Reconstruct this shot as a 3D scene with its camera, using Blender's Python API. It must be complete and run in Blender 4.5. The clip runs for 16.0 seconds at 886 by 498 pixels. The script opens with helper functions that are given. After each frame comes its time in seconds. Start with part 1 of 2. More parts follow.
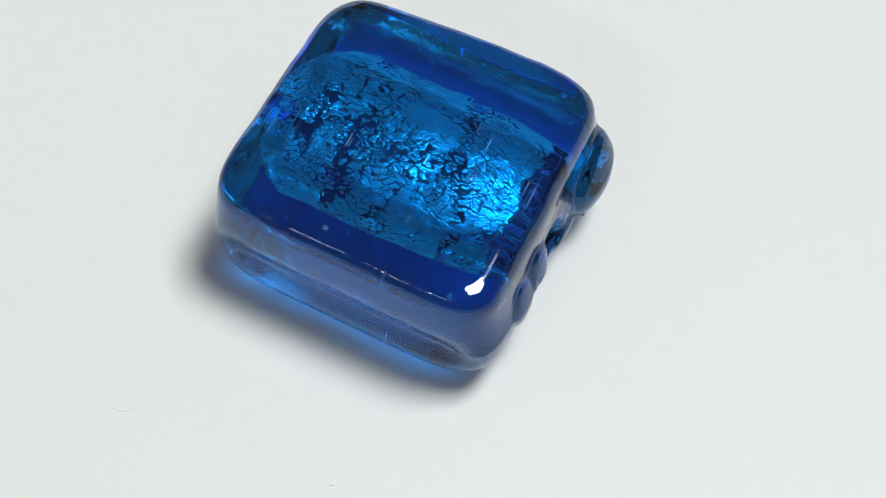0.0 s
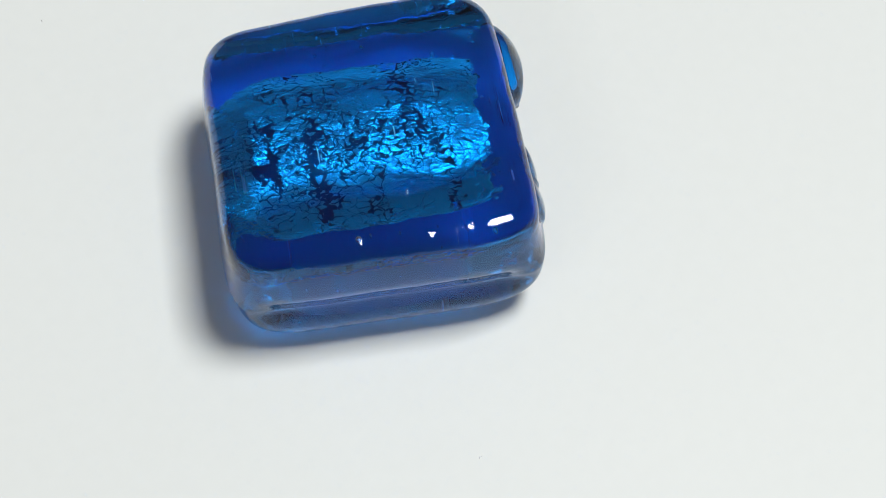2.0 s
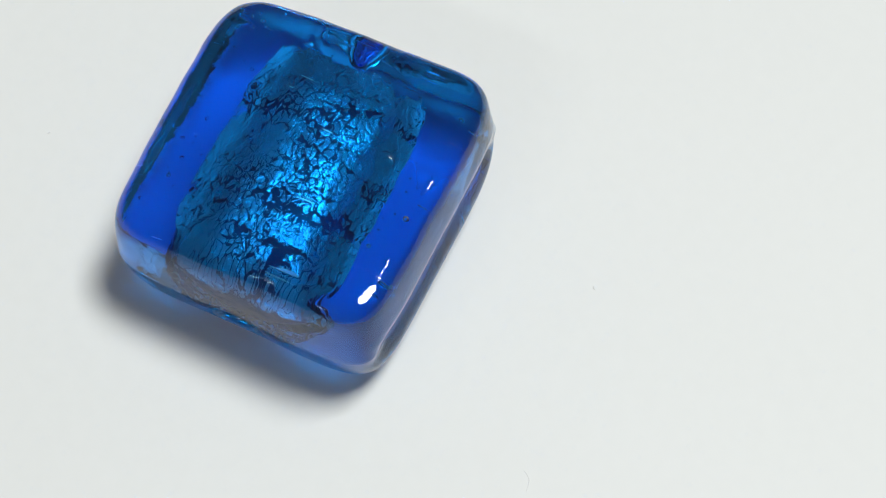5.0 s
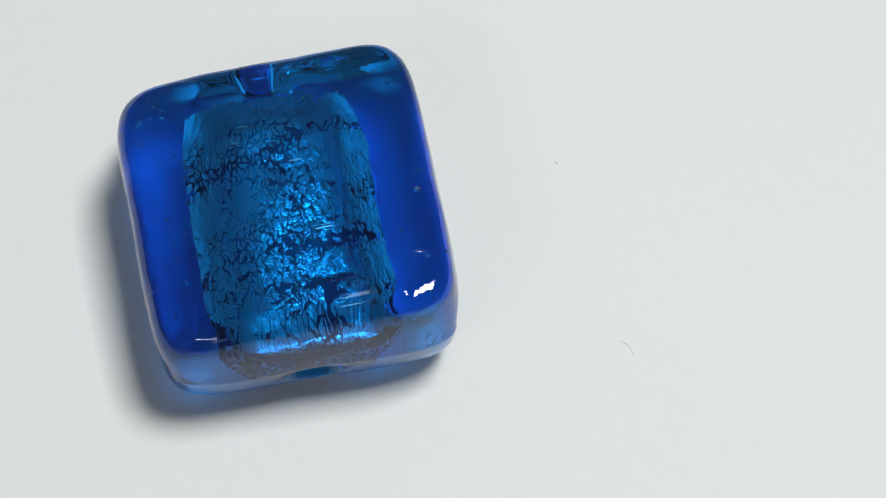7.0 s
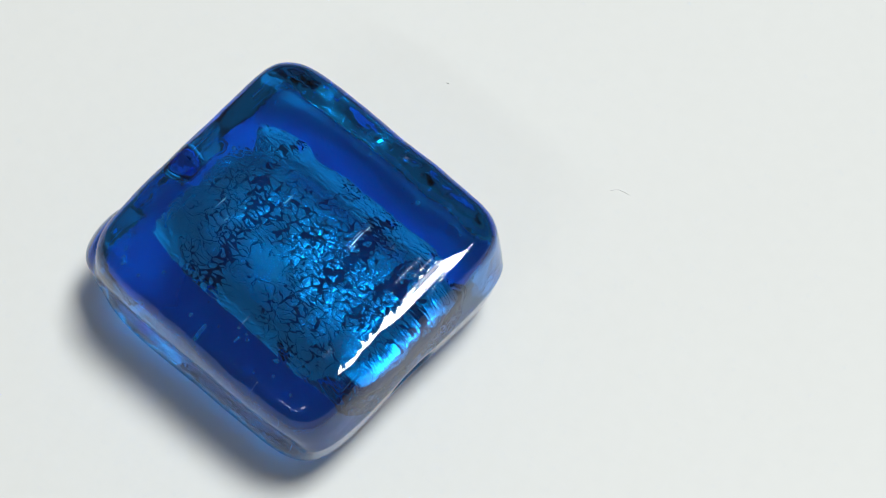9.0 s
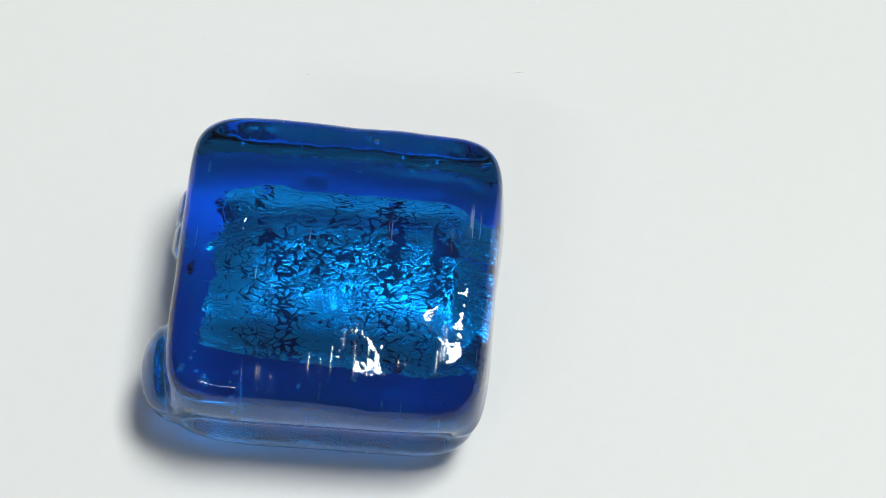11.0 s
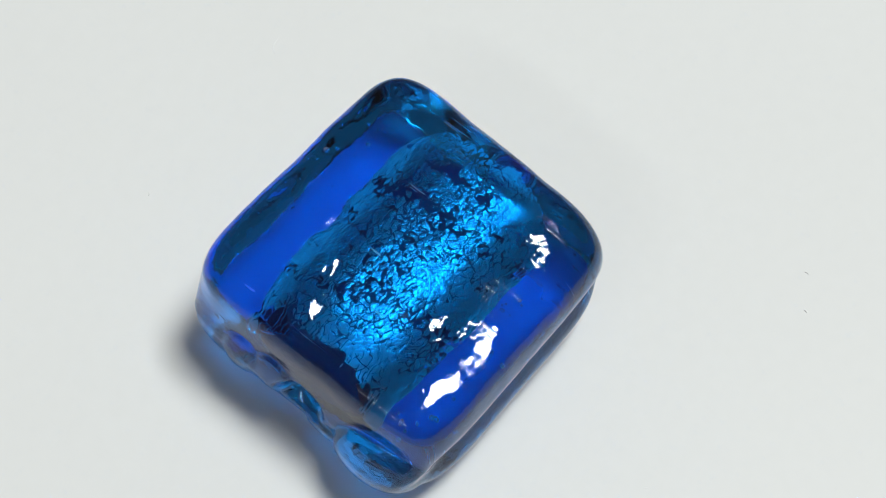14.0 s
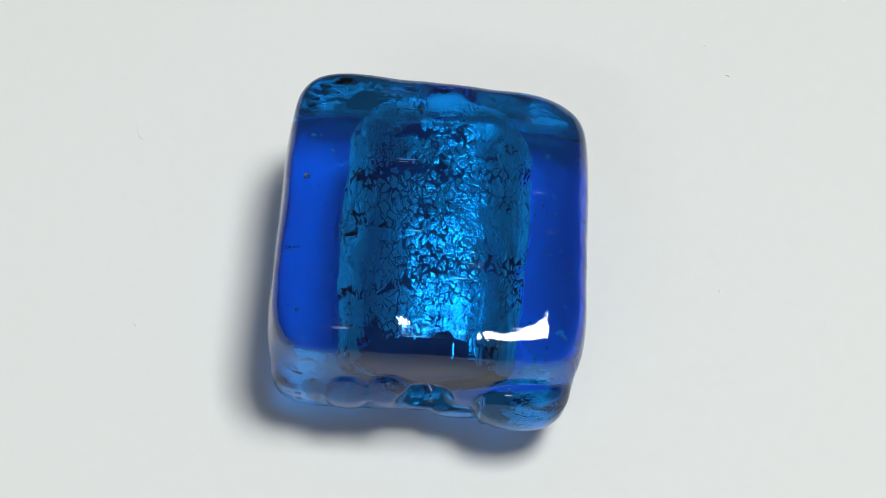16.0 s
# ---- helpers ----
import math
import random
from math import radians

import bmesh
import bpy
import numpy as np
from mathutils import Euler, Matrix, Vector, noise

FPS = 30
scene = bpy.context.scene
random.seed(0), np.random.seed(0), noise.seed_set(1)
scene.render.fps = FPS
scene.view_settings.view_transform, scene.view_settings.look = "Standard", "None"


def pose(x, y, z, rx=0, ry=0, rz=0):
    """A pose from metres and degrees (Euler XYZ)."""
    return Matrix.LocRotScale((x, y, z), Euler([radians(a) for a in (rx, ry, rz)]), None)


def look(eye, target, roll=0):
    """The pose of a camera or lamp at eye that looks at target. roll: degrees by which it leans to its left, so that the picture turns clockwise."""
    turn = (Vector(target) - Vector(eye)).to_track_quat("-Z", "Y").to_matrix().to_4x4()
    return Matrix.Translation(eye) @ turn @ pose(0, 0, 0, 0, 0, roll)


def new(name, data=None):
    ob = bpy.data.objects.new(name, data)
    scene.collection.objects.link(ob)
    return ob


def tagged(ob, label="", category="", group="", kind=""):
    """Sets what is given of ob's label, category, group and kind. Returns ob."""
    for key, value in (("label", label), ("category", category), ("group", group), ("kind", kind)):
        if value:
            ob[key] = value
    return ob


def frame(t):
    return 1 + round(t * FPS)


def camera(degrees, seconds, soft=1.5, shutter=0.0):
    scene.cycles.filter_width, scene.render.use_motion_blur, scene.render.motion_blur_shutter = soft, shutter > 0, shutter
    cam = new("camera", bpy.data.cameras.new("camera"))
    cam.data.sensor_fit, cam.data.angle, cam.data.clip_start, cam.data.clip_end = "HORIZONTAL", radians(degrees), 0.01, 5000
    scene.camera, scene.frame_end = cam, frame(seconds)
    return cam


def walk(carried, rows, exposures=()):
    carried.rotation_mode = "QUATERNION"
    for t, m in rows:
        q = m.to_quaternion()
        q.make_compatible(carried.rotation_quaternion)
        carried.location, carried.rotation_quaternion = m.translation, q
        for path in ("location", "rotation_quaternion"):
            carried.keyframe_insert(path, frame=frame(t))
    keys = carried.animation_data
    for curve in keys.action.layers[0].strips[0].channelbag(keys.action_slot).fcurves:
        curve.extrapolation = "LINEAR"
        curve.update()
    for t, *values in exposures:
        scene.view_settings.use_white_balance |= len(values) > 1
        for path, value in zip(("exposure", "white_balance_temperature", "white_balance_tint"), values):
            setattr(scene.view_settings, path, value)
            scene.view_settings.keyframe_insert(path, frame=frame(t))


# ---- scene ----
# Millimetres to metres.
MM = 0.001
RATE = 18.304          # turn of the plate, degrees a second
BEAD_TURN = -23.30      # the bead's heading on the plate at 0 s
BEAD_AT = (1.03, 4.40)  # the bead's middle in its own heading, mm from the axis

# ---- camera ----
cam = camera(24.0, 16.0, soft=0.8)
EYE = Vector((5.125, -58.455, 121.157)) * MM
DOWN = radians(63.61)
STAND = look(EYE, EYE + Vector((0, math.cos(DOWN), -math.sin(DOWN))), 3.25)
walk(cam, [(0.0, STAND), (16.0, STAND)],
     exposures=[(0.0, -0.02), (1.5, 0.0), (4.2, 0.03), (6.3, -0.11), (7.2, -0.11), (7.6, -0.05), (8.1, 0.0), (9.2, 0.0), (11.3, 0.0), (13.2, 0.0), (13.8, -0.07), (15.0, -0.1), (16.0, -0.1)])

# ---- light ----
world = bpy.data.worlds.new("room_light")
scene.world = world
world.use_nodes = True
wn = world.node_tree.nodes["Background"]
wn.inputs["Color"].default_value = (1.0, 0.92, 0.84, 1)
wn.inputs["Strength"].default_value = 0.12

lamp = bpy.data.lights.new("ceiling_lamp", "AREA")
lamp.shape, lamp.size, lamp.size_y = "RECTANGLE", 0.38, 0.34
lamp.energy = 20.2
lamp.color = (0.958, 1.0, 1.0)
lamp_ob = new("ceiling_lamp", lamp)
lamp_ob.matrix_world = look((0.36, 0.12, 1.28), (0, 0, 0))

tube = bpy.data.lights.new("far_lamp", "AREA")
tube.shape, tube.size, tube.size_y = "RECTANGLE", 0.60, 0.05
tube.energy = 1.75
tube.color = (0.98, 1.0, 0.98)
tube_ob = new("far_lamp", tube)
tube_ob.matrix_world = look((-0.50, -0.90, 1.00), (0, 0, 0))


# ---- materials ----
def material(name):
    m = bpy.data.materials.new(name)
    m.use_nodes = True
    t = m.node_tree
    return m, t, t.nodes["Principled BSDF"]


def node(t, kind, **values):
    n = t.nodes.new(kind)
    for k, v in values.items():
        if k in n.inputs:
            n.inputs[k].default_value = v
    return n


def ramp(t, fac, stops):
    n = t.nodes.new("ShaderNodeValToRGB")
    e = n.color_ramp.elements
    while len(e) < len(stops):
        e.new(0.5)
    for el, (p, c) in zip(e, stops):
        el.position = p
        el.color = c if len(c) == 4 else (*c, 1)
    t.links.new(fac, n.inputs["Fac"])
    return n.outputs["Color"]


def grey(v):
    return (v, v, v)


def mapped(t, scale, turn=(0, 0, 0)):
    c = t.nodes.new("ShaderNodeTexCoord")
    m = t.nodes.new("ShaderNodeMapping")
    m.inputs["Scale"].default_value = scale
    m.inputs["Rotation"].default_value = turn
    t.links.new(c.outputs["Object"], m.inputs["Vector"])
    return m.outputs["Vector"]


def math_node(t, op, a, b=None):
    n = t.nodes.new("ShaderNodeMath")
    n.operation = op
    for i, v in enumerate((a, b)):
        if v is None:
            continue
        if isinstance(v, (int, float)):
            n.inputs[i].default_value = v
        else:
            t.links.new(v, n.inputs[i])
    return n.outputs[0]


def plate_material():
    m, t, b = material("white_coated_board")
    big = node(t, "ShaderNodeTexNoise", Scale=14.0, Detail=3.0)
    fine = node(t, "ShaderNodeTexNoise", Scale=900.0, Detail=4.0)
    for n in (big, fine):
        t.links.new(mapped(t, (1, 1, 1)), n.inputs["Vector"])
    mixed = math_node(t, "ADD", math_node(t, "MULTIPLY", big.outputs["Fac"], 0.7), math_node(t, "MULTIPLY", fine.outputs["Fac"], 0.3))
    t.links.new(ramp(t, mixed, [(0.3, (0.615, 0.62, 0.608)), (0.7, (0.645, 0.65, 0.638))]), b.inputs["Base Color"])
    b.inputs["Roughness"].default_value = 0.55
    b.inputs["Specular IOR Level"].default_value = 0.3
    bump = node(t, "ShaderNodeBump", Strength=0.05, Distance=0.0001)
    t.links.new(fine.outputs["Fac"], bump.inputs["Height"])
    t.links.new(bump.outputs["Normal"], b.inputs["Normal"])
    return m


def glass_material():
    m, t, b = material("blue_glass")
    b.inputs["Base Color"].default_value = (0.0008, 0.315, 1.0, 1)
    b.inputs["Transmission Weight"].default_value = 1.0
    b.inputs["IOR"].default_value = 1.5
    # hairline scratches that run one way, and soft hollows
    v = mapped(t, (5200, 130, 160))
    lines = node(t, "ShaderNodeTexNoise", Scale=1.0, Detail=2.0)
    t.links.new(v, lines.inputs["Vector"])
    where = node(t, "ShaderNodeTexNoise", Scale=260.0, Detail=3.0)
    t.links.new(mapped(t, (1, 1, 1)), where.inputs["Vector"])
    patch = ramp(t, where.outputs["Fac"], [(0.50, grey(0)), (0.64, grey(1))])
    scratch = math_node(t, "MULTIPLY", ramp(t, lines.outputs["Fac"], [(0.58, grey(0)), (0.7, grey(1))]), patch)
    # the underside, which lay on the mould, is matt
    place = t.nodes.new("ShaderNodeTexCoord")
    apart = t.nodes.new("ShaderNodeSeparateXYZ")
    t.links.new(place.outputs["Object"], apart.inputs["Vector"])
    under = ramp(t, math_node(t, "MULTIPLY", apart.outputs["Z"], 2000.0), [(0.15, grey(0.5)), (0.6, grey(0.0))])
    t.links.new(math_node(t, "MAXIMUM", math_node(t, "MULTIPLY", scratch, 0.38), under), b.inputs["Roughness"])
    soft = node(t, "ShaderNodeTexNoise", Scale=650.0, Detail=2.5)
    t.links.new(mapped(t, (1, 1, 1)), soft.inputs["Vector"])
    high = math_node(t, "ADD", math_node(t, "MULTIPLY", scratch, 0.16), soft.outputs["Fac"])
    bump = node(t, "ShaderNodeBump", Strength=0.5, Distance=0.00011)
    t.links.new(high, bump.inputs["Height"])
    t.links.new(bump.outputs["Normal"], b.inputs["Normal"])
    return m


def foil_material():
    m, t, b = material("crackled_silver_foil")
    base = mapped(t, (1, 1, 1))
    warp = node(t, "ShaderNodeTexNoise", Scale=900.0, Detail=3.0)
    t.links.new(base, warp.inputs["Vector"])
    mix = t.nodes.new("ShaderNodeMix")
    mix.data_type, mix.blend_type = "RGBA", "LINEAR_LIGHT"
    mix.inputs["Factor"].default_value = 0.0007
    t.links.new(base, mix.inputs["A"])
    t.links.new(warp.outputs["Color"], mix.inputs["B"])
    stretch = t.nodes.new("ShaderNodeMapping")
    stretch.inputs["Scale"].default_value = (1400, 2900, 1400)
    t.links.new(mix.outputs["Result"], stretch.inputs["Vector"])
    cells = node(t, "ShaderNodeTexVoronoi", Scale=1.0)
    cells.feature = "DISTANCE_TO_EDGE"
    t.links.new(stretch.outputs["Vector"], cells.inputs["Vector"])
    open_ = node(t, "ShaderNodeTexNoise", Scale=230.0, Detail=4.0, Roughness=0.6)
    t.links.new(base, open_.inputs["Vector"])
    # the crest of the sleeve is stretched most, and torn widest
    spot = t.nodes.new("ShaderNodeSeparateXYZ")
    t.links.new(base, spot.inputs["Vector"])
    crest = ramp(t, math_node(t, "MULTIPLY", math_node(t, "ABSOLUTE", spot.outputs["Y"]), 200.0), [(0.1, grey(0.11)), (0.8, grey(0.0))])
    strain = math_node(t, "ADD", open_.outputs["Fac"], crest)
    # folds that cross the sleeve, where the leaf broke open
    sway = node(t, "ShaderNodeTexNoise", Scale=330.0, Detail=4.0, Roughness=0.6)
    t.links.new(base, sway.inputs["Vector"])
    along = math_node(t, "ADD", spot.outputs["X"], math_node(t, "MULTIPLY", sway.outputs["Fac"], 0.0034))
    for x0, slant, force in ((-3.3, 0.1, 0.22), (0.9, -0.25, 0.12), (3.6, 0.3, 0.26), (-5.9, -0.1, 0.1)):
        line = math_node(t, "ADD", along, math_node(t, "MULTIPLY", spot.outputs["Y"], slant))
        off = math_node(t, "ABSOLUTE", math_node(t, "SUBTRACT", line, x0 * MM + 0.0017))
        strain = math_node(t, "ADD", strain, ramp(t, math_node(t, "MULTIPLY", off, 1000.0), [(0.05, grey(force)), (0.55, grey(0.0))]))
    width = ramp(t, strain, [(0.42, grey(0.0)), (0.54, grey(0.042)), (0.78, grey(0.155))])
    fine = math_node(t, "LESS_THAN", cells.outputs["Distance"], width)
    wide = t.nodes.new("ShaderNodeMapping")
    wide.inputs["Scale"].default_value = (300, 90, 160)
    bend = node(t, "ShaderNodeTexNoise", Scale=420.0, Detail=5.0, Roughness=0.65)
    t.links.new(base, bend.inputs["Vector"])
    shift = t.nodes.new("ShaderNodeMix")
    shift.data_type, shift.blend_type = "RGBA", "LINEAR_LIGHT"
    shift.inputs["Factor"].default_value = 0.0017
    t.links.new(base, shift.inputs["A"])
    t.links.new(bend.outputs["Color"], shift.inputs["B"])
    t.links.new(shift.outputs["Result"], wide.inputs["Vector"])
    folds = node(t, "ShaderNodeTexVoronoi", Scale=1.0)
    folds.feature = "DISTANCE_TO_EDGE"
    t.links.new(wide.outputs["Vector"], folds.inputs["Vector"])
    where = node(t, "ShaderNodeTexNoise", Scale=170.0, Detail=2.0)
    t.links.new(base, where.inputs["Vector"])
    rift = math_node(t, "LESS_THAN", folds.outputs["Distance"], math_node(t, "MULTIPLY", math_node(t, "SUBTRACT", where.outputs["Fac"], 0.46), 0.24))
    crack = math_node(t, "MAXIMUM", fine, rift)
    wrinkle = node(t, "ShaderNodeTexNoise", Scale=1.0, Detail=5.0, Roughness=0.65)
    t.links.new(mapped(t, (1000, 3600, 1000)), wrinkle.inputs["Vector"])
    tone = ramp(t, wrinkle.outputs["Fac"], [(0.32, (0.86, 0.89, 0.92)), (0.58, (0.97, 0.98, 1.0))])
    t.links.new(tone, b.inputs["Base Color"])
    b.inputs["Metallic"].default_value = 1.0
    b.inputs["Roughness"].default_value = 0.25
    bump = node(t, "ShaderNodeBump", Strength=1.0, Distance=0.000032)
    grain = node(t, "ShaderNodeTexNoise", Scale=7000.0, Detail=2.0)
    t.links.new(base, grain.inputs["Vector"])
    h = math_node(t, "ADD", wrinkle.outputs["Fac"], math_node(t, "MINIMUM", cells.outputs["Distance"], 0.3))
    h = math_node(t, "ADD", h, math_node(t, "MULTIPLY", grain.outputs["Fac"], 0.6))
    t.links.new(h, bump.inputs["Height"])
    t.links.new(bump.outputs["Normal"], b.inputs["Normal"])
    clear = t.nodes.new("ShaderNodeBsdfTransparent")
    pick = t.nodes.new("ShaderNodeMixShader")
    t.links.new(crack, pick.inputs["Fac"])
    t.links.new(b.outputs["BSDF"], pick.inputs[1])
    t.links.new(clear.outputs["BSDF"], pick.inputs[2])
    t.links.new(pick.outputs["Shader"], t.nodes["Material Output"].inputs["Surface"])
    return m


def core_material():
    m, t, b = material("dark_core_glass")
    n = node(t, "ShaderNodeTexNoise", Scale=500.0, Detail=3.0)
    t.links.new(ramp(t, n.outputs["Fac"], [(0.3, (0.004, 0.03, 0.10)), (0.7, (0.012, 0.06, 0.18))]), b.inputs["Base Color"])
    b.inputs["Roughness"].default_value = 0.4
    return m


def air_material():
    m, t, b = material("air_bubble")
    b.inputs["Base Color"].default_value = (1, 1, 1, 1)
    b.inputs["Transmission Weight"].default_value = 1.0
    b.inputs["Roughness"].default_value = 0.0
    b.inputs["IOR"].default_value = 0.667
    return m


def lint_material():
    m, t, b = material("grey_lint")
    n = node(t, "ShaderNodeTexNoise", Scale=3000.0)
    t.links.new(ramp(t, n.outputs["Fac"], [(0.3, grey(0.68)), (0.7, grey(0.76))]), b.inputs["Base Color"])
    b.inputs["Roughness"].default_value = 0.8
    return m


CORE, AIR = core_material(), air_material()
PLATE, GLASS, FOIL, LINT = plate_material(), glass_material(), foil_material(), lint_material()


# ---- building ----
def part(name, bm, mat, parent=None, label="", smooth=True):
    me = bpy.data.meshes.new(name)
    bm.to_mesh(me)
    bm.free()
    me.materials.append(mat)
    if smooth:
        me.polygons.foreach_set("use_smooth", [True] * len(me.polygons))
    ob = new(name, me)
    if parent:
        ob.parent = parent
    if label:
        tagged(ob, label)
    return ob


def smoothstep(a, b, x):
    u = np.clip((x - a) / (b - a), 0, 1)
    return u * u * (3 - 2 * u)


def bell(u, s):
    return np.exp(-(u / s) ** 2)


def wave(p, scale, seed):
    """Smooth noise at every row of p, about -1 to 1."""
    off = Vector((seed * 7.3, seed * 3.1, seed * 1.7))
    return np.array([noise.noise(Vector(q) / scale + off) for q in p])


def turntable():
    bm = bmesh.new()
    profile = [(0.0, 0.0), (0.150, 0.0), (0.1508, -0.0003), (0.1512, -0.001), (0.1512, -0.011), (0.1505, -0.012), (0.0, -0.012)]
    rings = []
    for r, z in profile:
        if r == 0:
            rings.append([bm.verts.new((0, 0, z))])
        else:
            rings.append([bm.verts.new((r * math.cos(a), r * math.sin(a), z)) for a in np.linspace(0, 2 * math.pi, 128, endpoint=False)])
    for lo, hi in zip(rings, rings[1:]):
        for i in range(128):
            j = (i + 1) % 128
            if len(lo) == 1:
                bm.faces.new((lo[0], hi[i], hi[j]))
            elif len(hi) == 1:
                bm.faces.new((lo[i], hi[0], lo[j]))
            else:
                bm.faces.new((lo[i], hi[i], hi[j], lo[j]))
    bmesh.ops.recalc_face_normals(bm, faces=bm.faces)
    return tagged(part("turntable", bm, PLATE, smooth=False), "plain white matt turntable plate, slowly turning under the bead", "turntable")


DROPS = ((6.2, -0.7, 1.25, 3.2, 2.7), (-2.0, 0.4, 0.5, 1.4, 1.8), (-4.4, 0.0, 0.4, 1.4, 2.0), (2.3, -2.4, 0.35, 1.8, 1.3))
# pressed facets on the top: middle x and y, half width, slope, heading
FACETS = ((6.2, -1.3, 1.1, 0.28, 118), (4.3, -2.3, 1.0, 0.25, 108), (1.9, -4.3, 0.7, 0.27, 95), (-1.1, 3.2, 0.7, 0.13, 90), (2.5, 4.6, 0.6, 0.12, 95), (-2.6, 2.6, 0.8, 0.15, 80))
HALF = (9.795, 9.745, 5.484)  # half sizes of the bead, mm


def bead_body(parent):
    n = 96
    g = np.linspace(-1, 1, n + 1)
    g = np.sign(g) * np.abs(g) ** 0.85
    verts, faces, index = [], [], {}

    def vert(p):
        k = tuple(np.round(p, 6))
        if k not in index:
            index[k] = len(verts)
            verts.append(p)
        return index[k]

    for axis in range(3):
        for side in (-1, 1):
            grid = [[vert(np.roll(np.array((side, g[i], g[j])), axis)) for j in range(n + 1)] for i in range(n + 1)]
            for i in range(n):
                for j in range(n):
                    f = (grid[i][j], grid[i + 1][j], grid[i + 1][j + 1], grid[i][j + 1])
                    faces.append(f if side > 0 else f[::-1])
    p = np.array(verts, float)
    flat = (np.abs(p[:, 0]) ** 6.92 + np.abs(p[:, 1]) ** 6.92) ** (1 / 6.92)
    m = np.where(p[:, 2] > 0, 9.00 + 3.5 * smoothstep(-0.2, -0.9, p[:, 1]), 4.25)
    size = (flat ** m + np.abs(p[:, 2]) ** m) ** (1 / m)
    p = p / size[:, None] * np.array(HALF)
    # the pillow narrows towards its top and foot, and is not quite square
    x, y, z = p.T.copy()
    h = z / HALF[2]
    up, down = np.clip(h, 0, 1), np.clip(-h, 0, 1)
    p[:, 0] = x * (1 + -0.040 * up + -0.084 * down) * (1 + -0.017 * y / 9.5) + 0.017 * h + 0.002 * y * h
    p[:, 1] = y * (1 + -0.064 * up + -0.037 * down) * (1 + 0.014 * x / 9.5) + 0.148 * h
    x, y, z = p.T.copy()
    top = smoothstep(1.5, 5.0, z)
    # the top falls away towards one long side
    p[:, 2] -= top * (0.0042 + 0.0048 * smoothstep(1.0, -5.0, x)) * np.clip(y + 2.5, 0, 10.5) ** 2
    # shallow facets where the soft glass was pressed
    for fx, fy, s, k, way in FACETS:
        c, e = math.cos(radians(way)), math.sin(radians(way))
        u = (x - fx) * c + (y - fy) * e
        w = (y - fy) * c - (x - fx) * e
        p[:, 2] -= top * k * u * np.exp(-(u / s) ** 2 - (w / (1.3 * s)) ** 2)
    # pressed waist along the two long sides
    waist = bell(z + 0.4, 1.4)
    p[:, 1] -= np.sign(y) * smoothstep(6.5, 9.0, np.abs(y)) * waist * np.where(y > 0, 0.85, 0.75) * (1 - smoothstep(6.5, 9.6, np.abs(x)))
    # mouths of the thread hole at both ends, with a sunken collar
    for s in (-1, 1):
        end = smoothstep(6.0, 9.0, s * x)
        r = np.hypot((y - 0.2) / 1.25, z + (0.3 if s > 0 else 1.6))
        p[:, 0] -= s * end * (0.22 * bell(r, 2.4) + 1.5 * smoothstep(1.6, 0.5, r))
    # that end is fuller near its foot
    p[:, 0] += smoothstep(6.0, 9.2, x) * 0.55 * bell(z + 2.0, 2.6)
    # drop of glass and smaller welts at the end that was broken off the rod
    end = smoothstep(5.5, 9.2, x)
    for by, bz, out, sy, sz in DROPS:
        r2 = ((y - by) / sy) ** 2 + ((z - bz) / sz) ** 2
        p[:, 0] += end * out * np.sqrt(np.clip(1 - r2, 0, 1)) * smoothstep(1.0, 0.8, r2)
    # uneven hand-made surface
    lump = wave(p, 7.0, 1)
    fine = wave(p, 2.6, 2)
    ripple = wave(p, 1.1, 12)
    d = p / np.linalg.norm(p / np.array(HALF), axis=1)[:, None] / np.array(HALF)
    p += d * (0.05 * lump + 0.07 * fine * (0.3 + top) + 0.022 * ripple * top)[:, None]
    p[:, 2] += HALF[2]
    p[:, 2] = np.maximum(p[:, 2], 0.02)
    me = bpy.data.meshes.new("glass_body")
    me.from_pydata([tuple(v) for v in p * MM], [], faces)
    me.materials.append(GLASS)
    me.polygons.foreach_set("use_smooth", [True] * len(me.polygons))
    ob = new("glass_body", me)
    ob.parent = parent
    return tagged(ob, "clear cobalt blue glass with rounded edges")


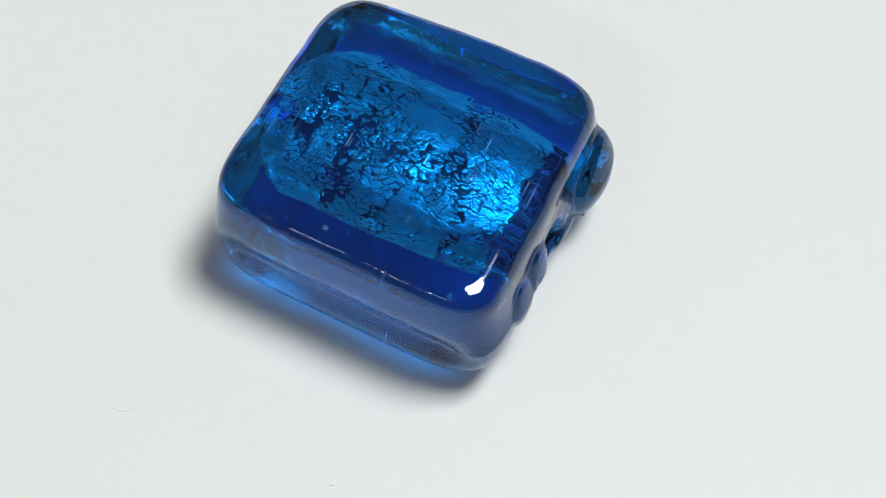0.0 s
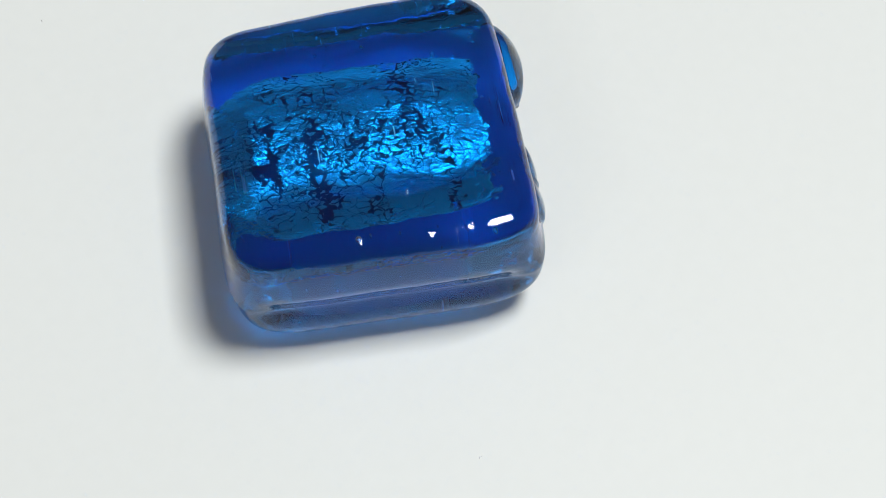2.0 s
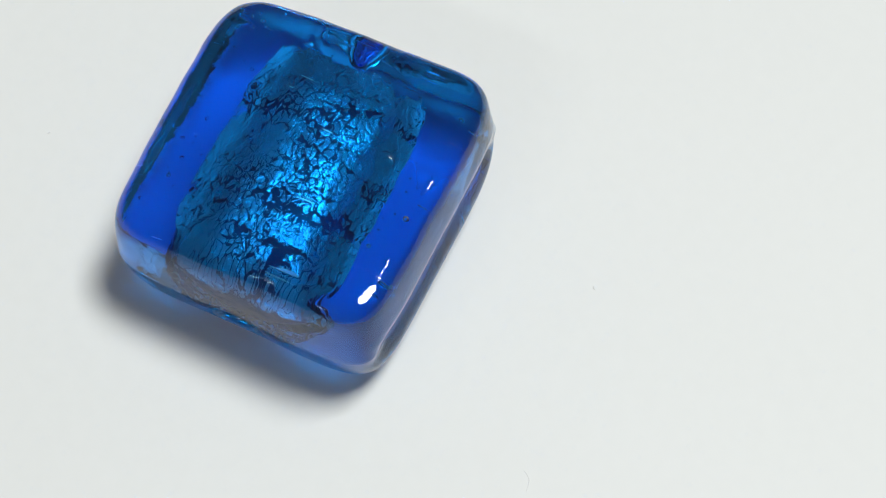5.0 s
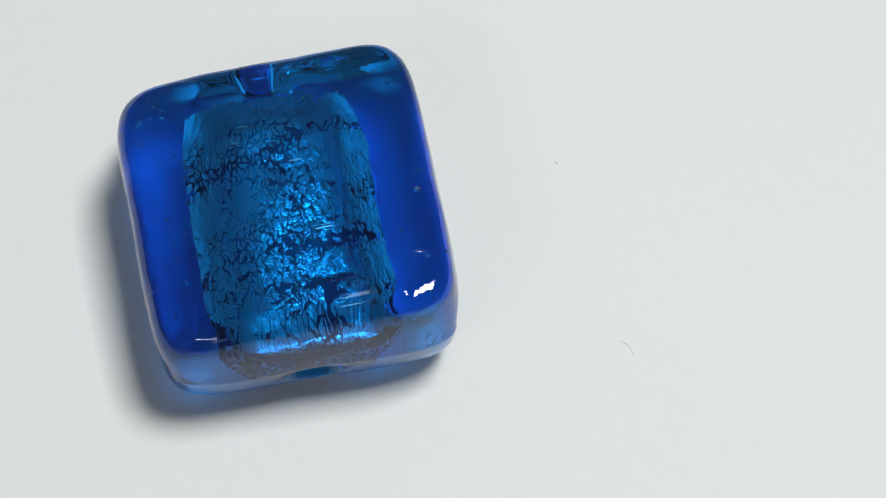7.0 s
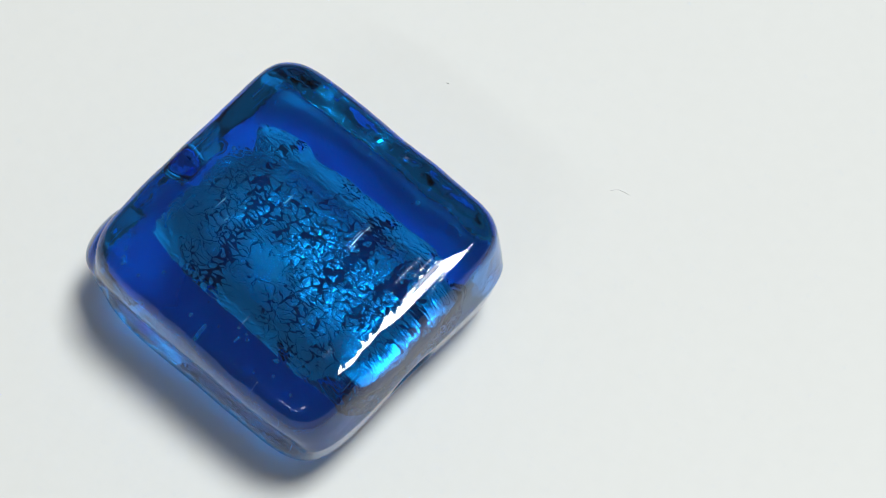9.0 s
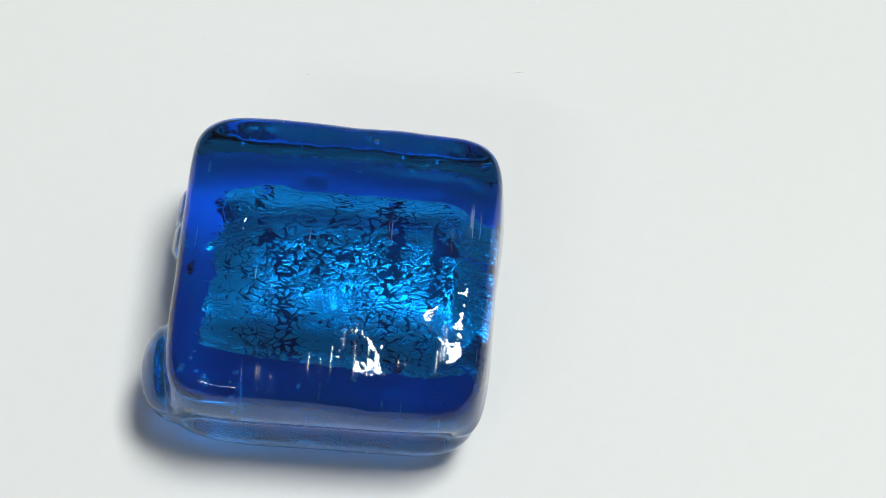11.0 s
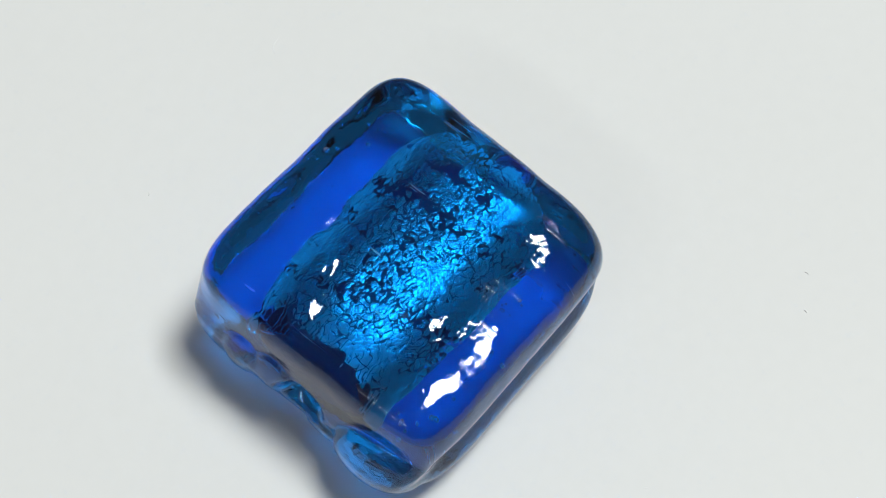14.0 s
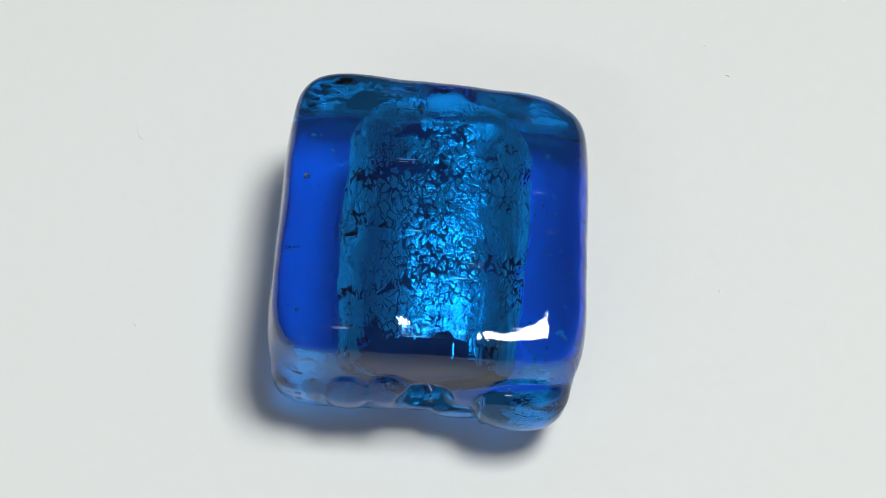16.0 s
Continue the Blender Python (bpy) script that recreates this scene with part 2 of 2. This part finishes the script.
def bead_foil(parent):
    """A flattened, lens-shaped sleeve of foil round the thread hole, torn at both ends."""
    nu, nv = 260, 300
    a, b, mid = 5.55, 2.5, 6.1
    rows = []
    for i in range(nu + 1):
        x = -8.9 + 17.6 * i / nu
        for j in range(nv):
            w = 2 * math.pi * j / nv
            cy, cz = math.cos(w), math.copysign(1 - abs(math.cos(w)) ** 3.1, math.sin(w))
            flare = 1 + 0.10 * max(0, (-x - 5.5) / 3.5) - 0.17 * max(0, (x - 3.5) / 5) ** 2
            sag = 0.5 * max(0.0, -x - 6.9) ** 1.5 * max(cz, 0)
            rows.append((x, 0.1 + a * cy * flare, mid + b * cz * flare - sag - 0.005 * x * x * max(cz, 0)))
    p = np.array(rows)
    rough = wave(p, 0.45, 3) * 0.016 + wave(p * (1, 2.2, 1), 1.5, 4) * 0.035 + wave(p, 3.0, 9) * 0.07
    out = p - np.array((0, 0, mid))
    out[:, 0] = 0
    out[:, 1] /= a
    out[:, 2] /= b
    out /= np.linalg.norm(out, axis=1)[:, None]
    p += out * rough[:, None]
    tear = wave(p, 1.3, 5) + 0.6 * wave(p, 0.45, 6)
    bm = bmesh.new()
    vs = [bm.verts.new(v) for v in p * MM]
    for i in range(nu):
        for j in range(nv):
            k = i * nv + j
            x = p[k, 0]
            if x > 7.4 + 0.9 * tear[k] or x < -8.6 + 2.4 * (abs(p[k, 1]) / 5.4) ** 4 + 0.3 * tear[k]:
                continue
            bm.faces.new((vs[k], vs[k + nv], vs[i * nv + nv + (j + 1) % nv], vs[i * nv + (j + 1) % nv]))
    bmesh.ops.delete(bm, geom=[v for v in bm.verts if not v.link_faces], context="VERTS")
    return part("foil_sleeve", bm, FOIL, parent, "crinkled silver foil with fine cracks, cyan through the glass")


def bead_core(parent):
    """The dark rod round which the foil is wrapped."""
    bm = bmesh.new()
    rings = []
    for i in range(41):
        x = -7.2 + 14.0 * i / 40
        k = 0.93 * (1 - 0.35 * abs(i / 20 - 1) ** 8)
        ring = []
        for j in range(64):
            w = 2 * math.pi * j / 64
            cy, cz = math.cos(w), math.copysign(1 - abs(math.cos(w)) ** 3.1, math.sin(w))
            ring.append(bm.verts.new(Vector((x, 0.1 + 5.3 * k * cy, 6.1 + (2.3 - 0.006 * x * x * (cz > 0)) * k * cz)) * MM))
        rings.append(ring)
    for lo, hi in zip(rings, rings[1:]):
        for j in range(64):
            bm.faces.new((lo[j], hi[j], hi[(j + 1) % 64], lo[(j + 1) % 64]))
    bm.faces.new(rings[0])
    bm.faces.new(rings[-1][::-1])
    bmesh.ops.recalc_face_normals(bm, faces=bm.faces)
    return part("core", bm, CORE, parent, "dark navy glass core")


def bubbles(parent):
    """Small pockets of air in the clear glass beside the foil."""
    rng = random.Random(4)
    bm = bmesh.new()
    bmesh.ops.create_icosphere(bm, subdivisions=2, radius=1.0)
    me = bpy.data.meshes.new("bubble")
    bm.to_mesh(me)
    bm.free()
    me.materials.append(AIR)
    me.polygons.foreach_set("use_smooth", [True] * len(me.polygons))
    pocket = new("bubble", me)
    pocket.parent = parent
    pocket.location, pocket.scale = Vector((-1.7, -7.7, 10.75)) * MM, (0.2 * MM,) * 3
    for k in range(110):
        side = rng.random()
        if side < 0.42:
            at = (rng.uniform(-8.5, 8.5), rng.uniform(6.0, 8.6), rng.uniform(5.0, 9.6))
        elif side < 0.78:
            at = (rng.uniform(-8.5, 8.5), rng.uniform(-8.8, -5.9), rng.uniform(5.0, 10.2))
        else:
            at = (rng.uniform(-8.0, 8.0), rng.uniform(-5.0, 5.0), rng.uniform(9.3, 10.0))
        b = new("bubble", me)
        b.parent = parent
        r = rng.choice((0.05, 0.06, 0.07, 0.08, 0.1, 0.14)) * MM
        b.location, b.scale = Vector(at) * MM, (r, r, r * 0.8)


def glass_bead():
    e = new("glass_bead")
    tagged(e, "square cobalt blue glass bead with crackled foil, on white plate", "bead")
    bead_body(e)
    bead_core(e)
    bead_foil(e)
    bubbles(e)
    return e


def lint(name, points, radius, at, turn, label):
    """A thread or crumb that lies on the plate: points in mm round its own middle."""
    bm = bmesh.new()
    rings = []
    for k, (x, y) in enumerate(points):
        a, b = points[max(k - 1, 0)], points[min(k + 1, len(points) - 1)]
        d = Vector((b[0] - a[0], b[1] - a[1], 0)).normalized()
        s = Vector((-d.y, d.x, 0))
        r = radius * (0.45 if k in (0, len(points) - 1) else 1)
        rings.append([bm.verts.new((Vector((x, y, radius)) + s * r * math.cos(w) + Vector((0, 0, r * math.sin(w)))) * MM) for w in np.linspace(0, 2 * math.pi, 6, endpoint=False)])
    for lo, hi in zip(rings, rings[1:]):
        for i in range(6):
            bm.faces.new((lo[i], lo[(i + 1) % 6], hi[(i + 1) % 6], hi[i]))
    bm.faces.new(rings[0][::-1])
    bm.faces.new(rings[-1])
    ob = tagged(part(name, bm, LINT), label, "lint")
    ob["at"] = (at[0], at[1], turn)
    return ob


HAIR = ((-0.65, 0.05), (-0.3, -0.06), (0.1, -0.13), (0.42, 0.0), (0.65, 0.17))

# ---- place ----
def table():
    """The table that carries the plate, a slab with eased edges."""
    bm = bmesh.new()
    bmesh.ops.create_cube(bm, size=1.0)
    bmesh.ops.scale(bm, vec=(1.2, 0.8, 0.025), verts=bm.verts)
    bmesh.ops.translate(bm, vec=(0, 0, -0.0245), verts=bm.verts)
    bmesh.ops.bevel(bm, geom=list(bm.edges), offset=0.003, segments=2, affect="EDGES")
    return tagged(part("floor", bm, PLATE, smooth=False), "plain white table top under the turntable", "table top", kind="structure")


table()
plate = turntable()
bead = glass_bead()
# x, y in mm from the axis at 0 s, then the heading
hair = lint("hair", HAIR, 0.018, (-14.24, -10.74), 0, "tiny curved grey hair on the white plate")
CRUMB = ((-0.12, 0.0), (-0.04, 0.04), (0.05, 0.02), (0.13, -0.03))
specks = [lint("dust_speck", CRUMB, 0.028, at, turn, "tiny grey dust speck on the white plate") for at, turn in
          (((-0.92, -14.96), 20), ((-8.19, 27.61), 80), ((9.2, 21.2), 140), ((-5.5, 28.1), 60))]
for d in specks:
    tagged(d, group="dust on the plate")


# ---- movement ----
def on_plate(t, x, y, turn, z=0.0):
    """The pose at t of a thing at x, y (mm from the axis at 0 s) that rides on the plate."""
    a = radians(RATE * t)
    return pose((x * math.cos(a) - y * math.sin(a)) * MM, (x * math.sin(a) + y * math.cos(a)) * MM, z, 0, 0, turn + RATE * t)


def motions():
    times = [k * 0.25 for k in range(65)]
    h = radians(BEAD_TURN)
    bx = BEAD_AT[0] * math.cos(h) - BEAD_AT[1] * math.sin(h)
    by = BEAD_AT[0] * math.sin(h) + BEAD_AT[1] * math.cos(h)
    walk(plate, [(t, on_plate(t, 0, 0, 0)) for t in times])
    for d in (hair, *specks):
        x, y, turn = d["at"]
        walk(d, [(t, on_plate(t, x, y, turn)) for t in times])
    walk(bead, [(t, on_plate(t, bx, by, BEAD_TURN)) for t in times])


motions()
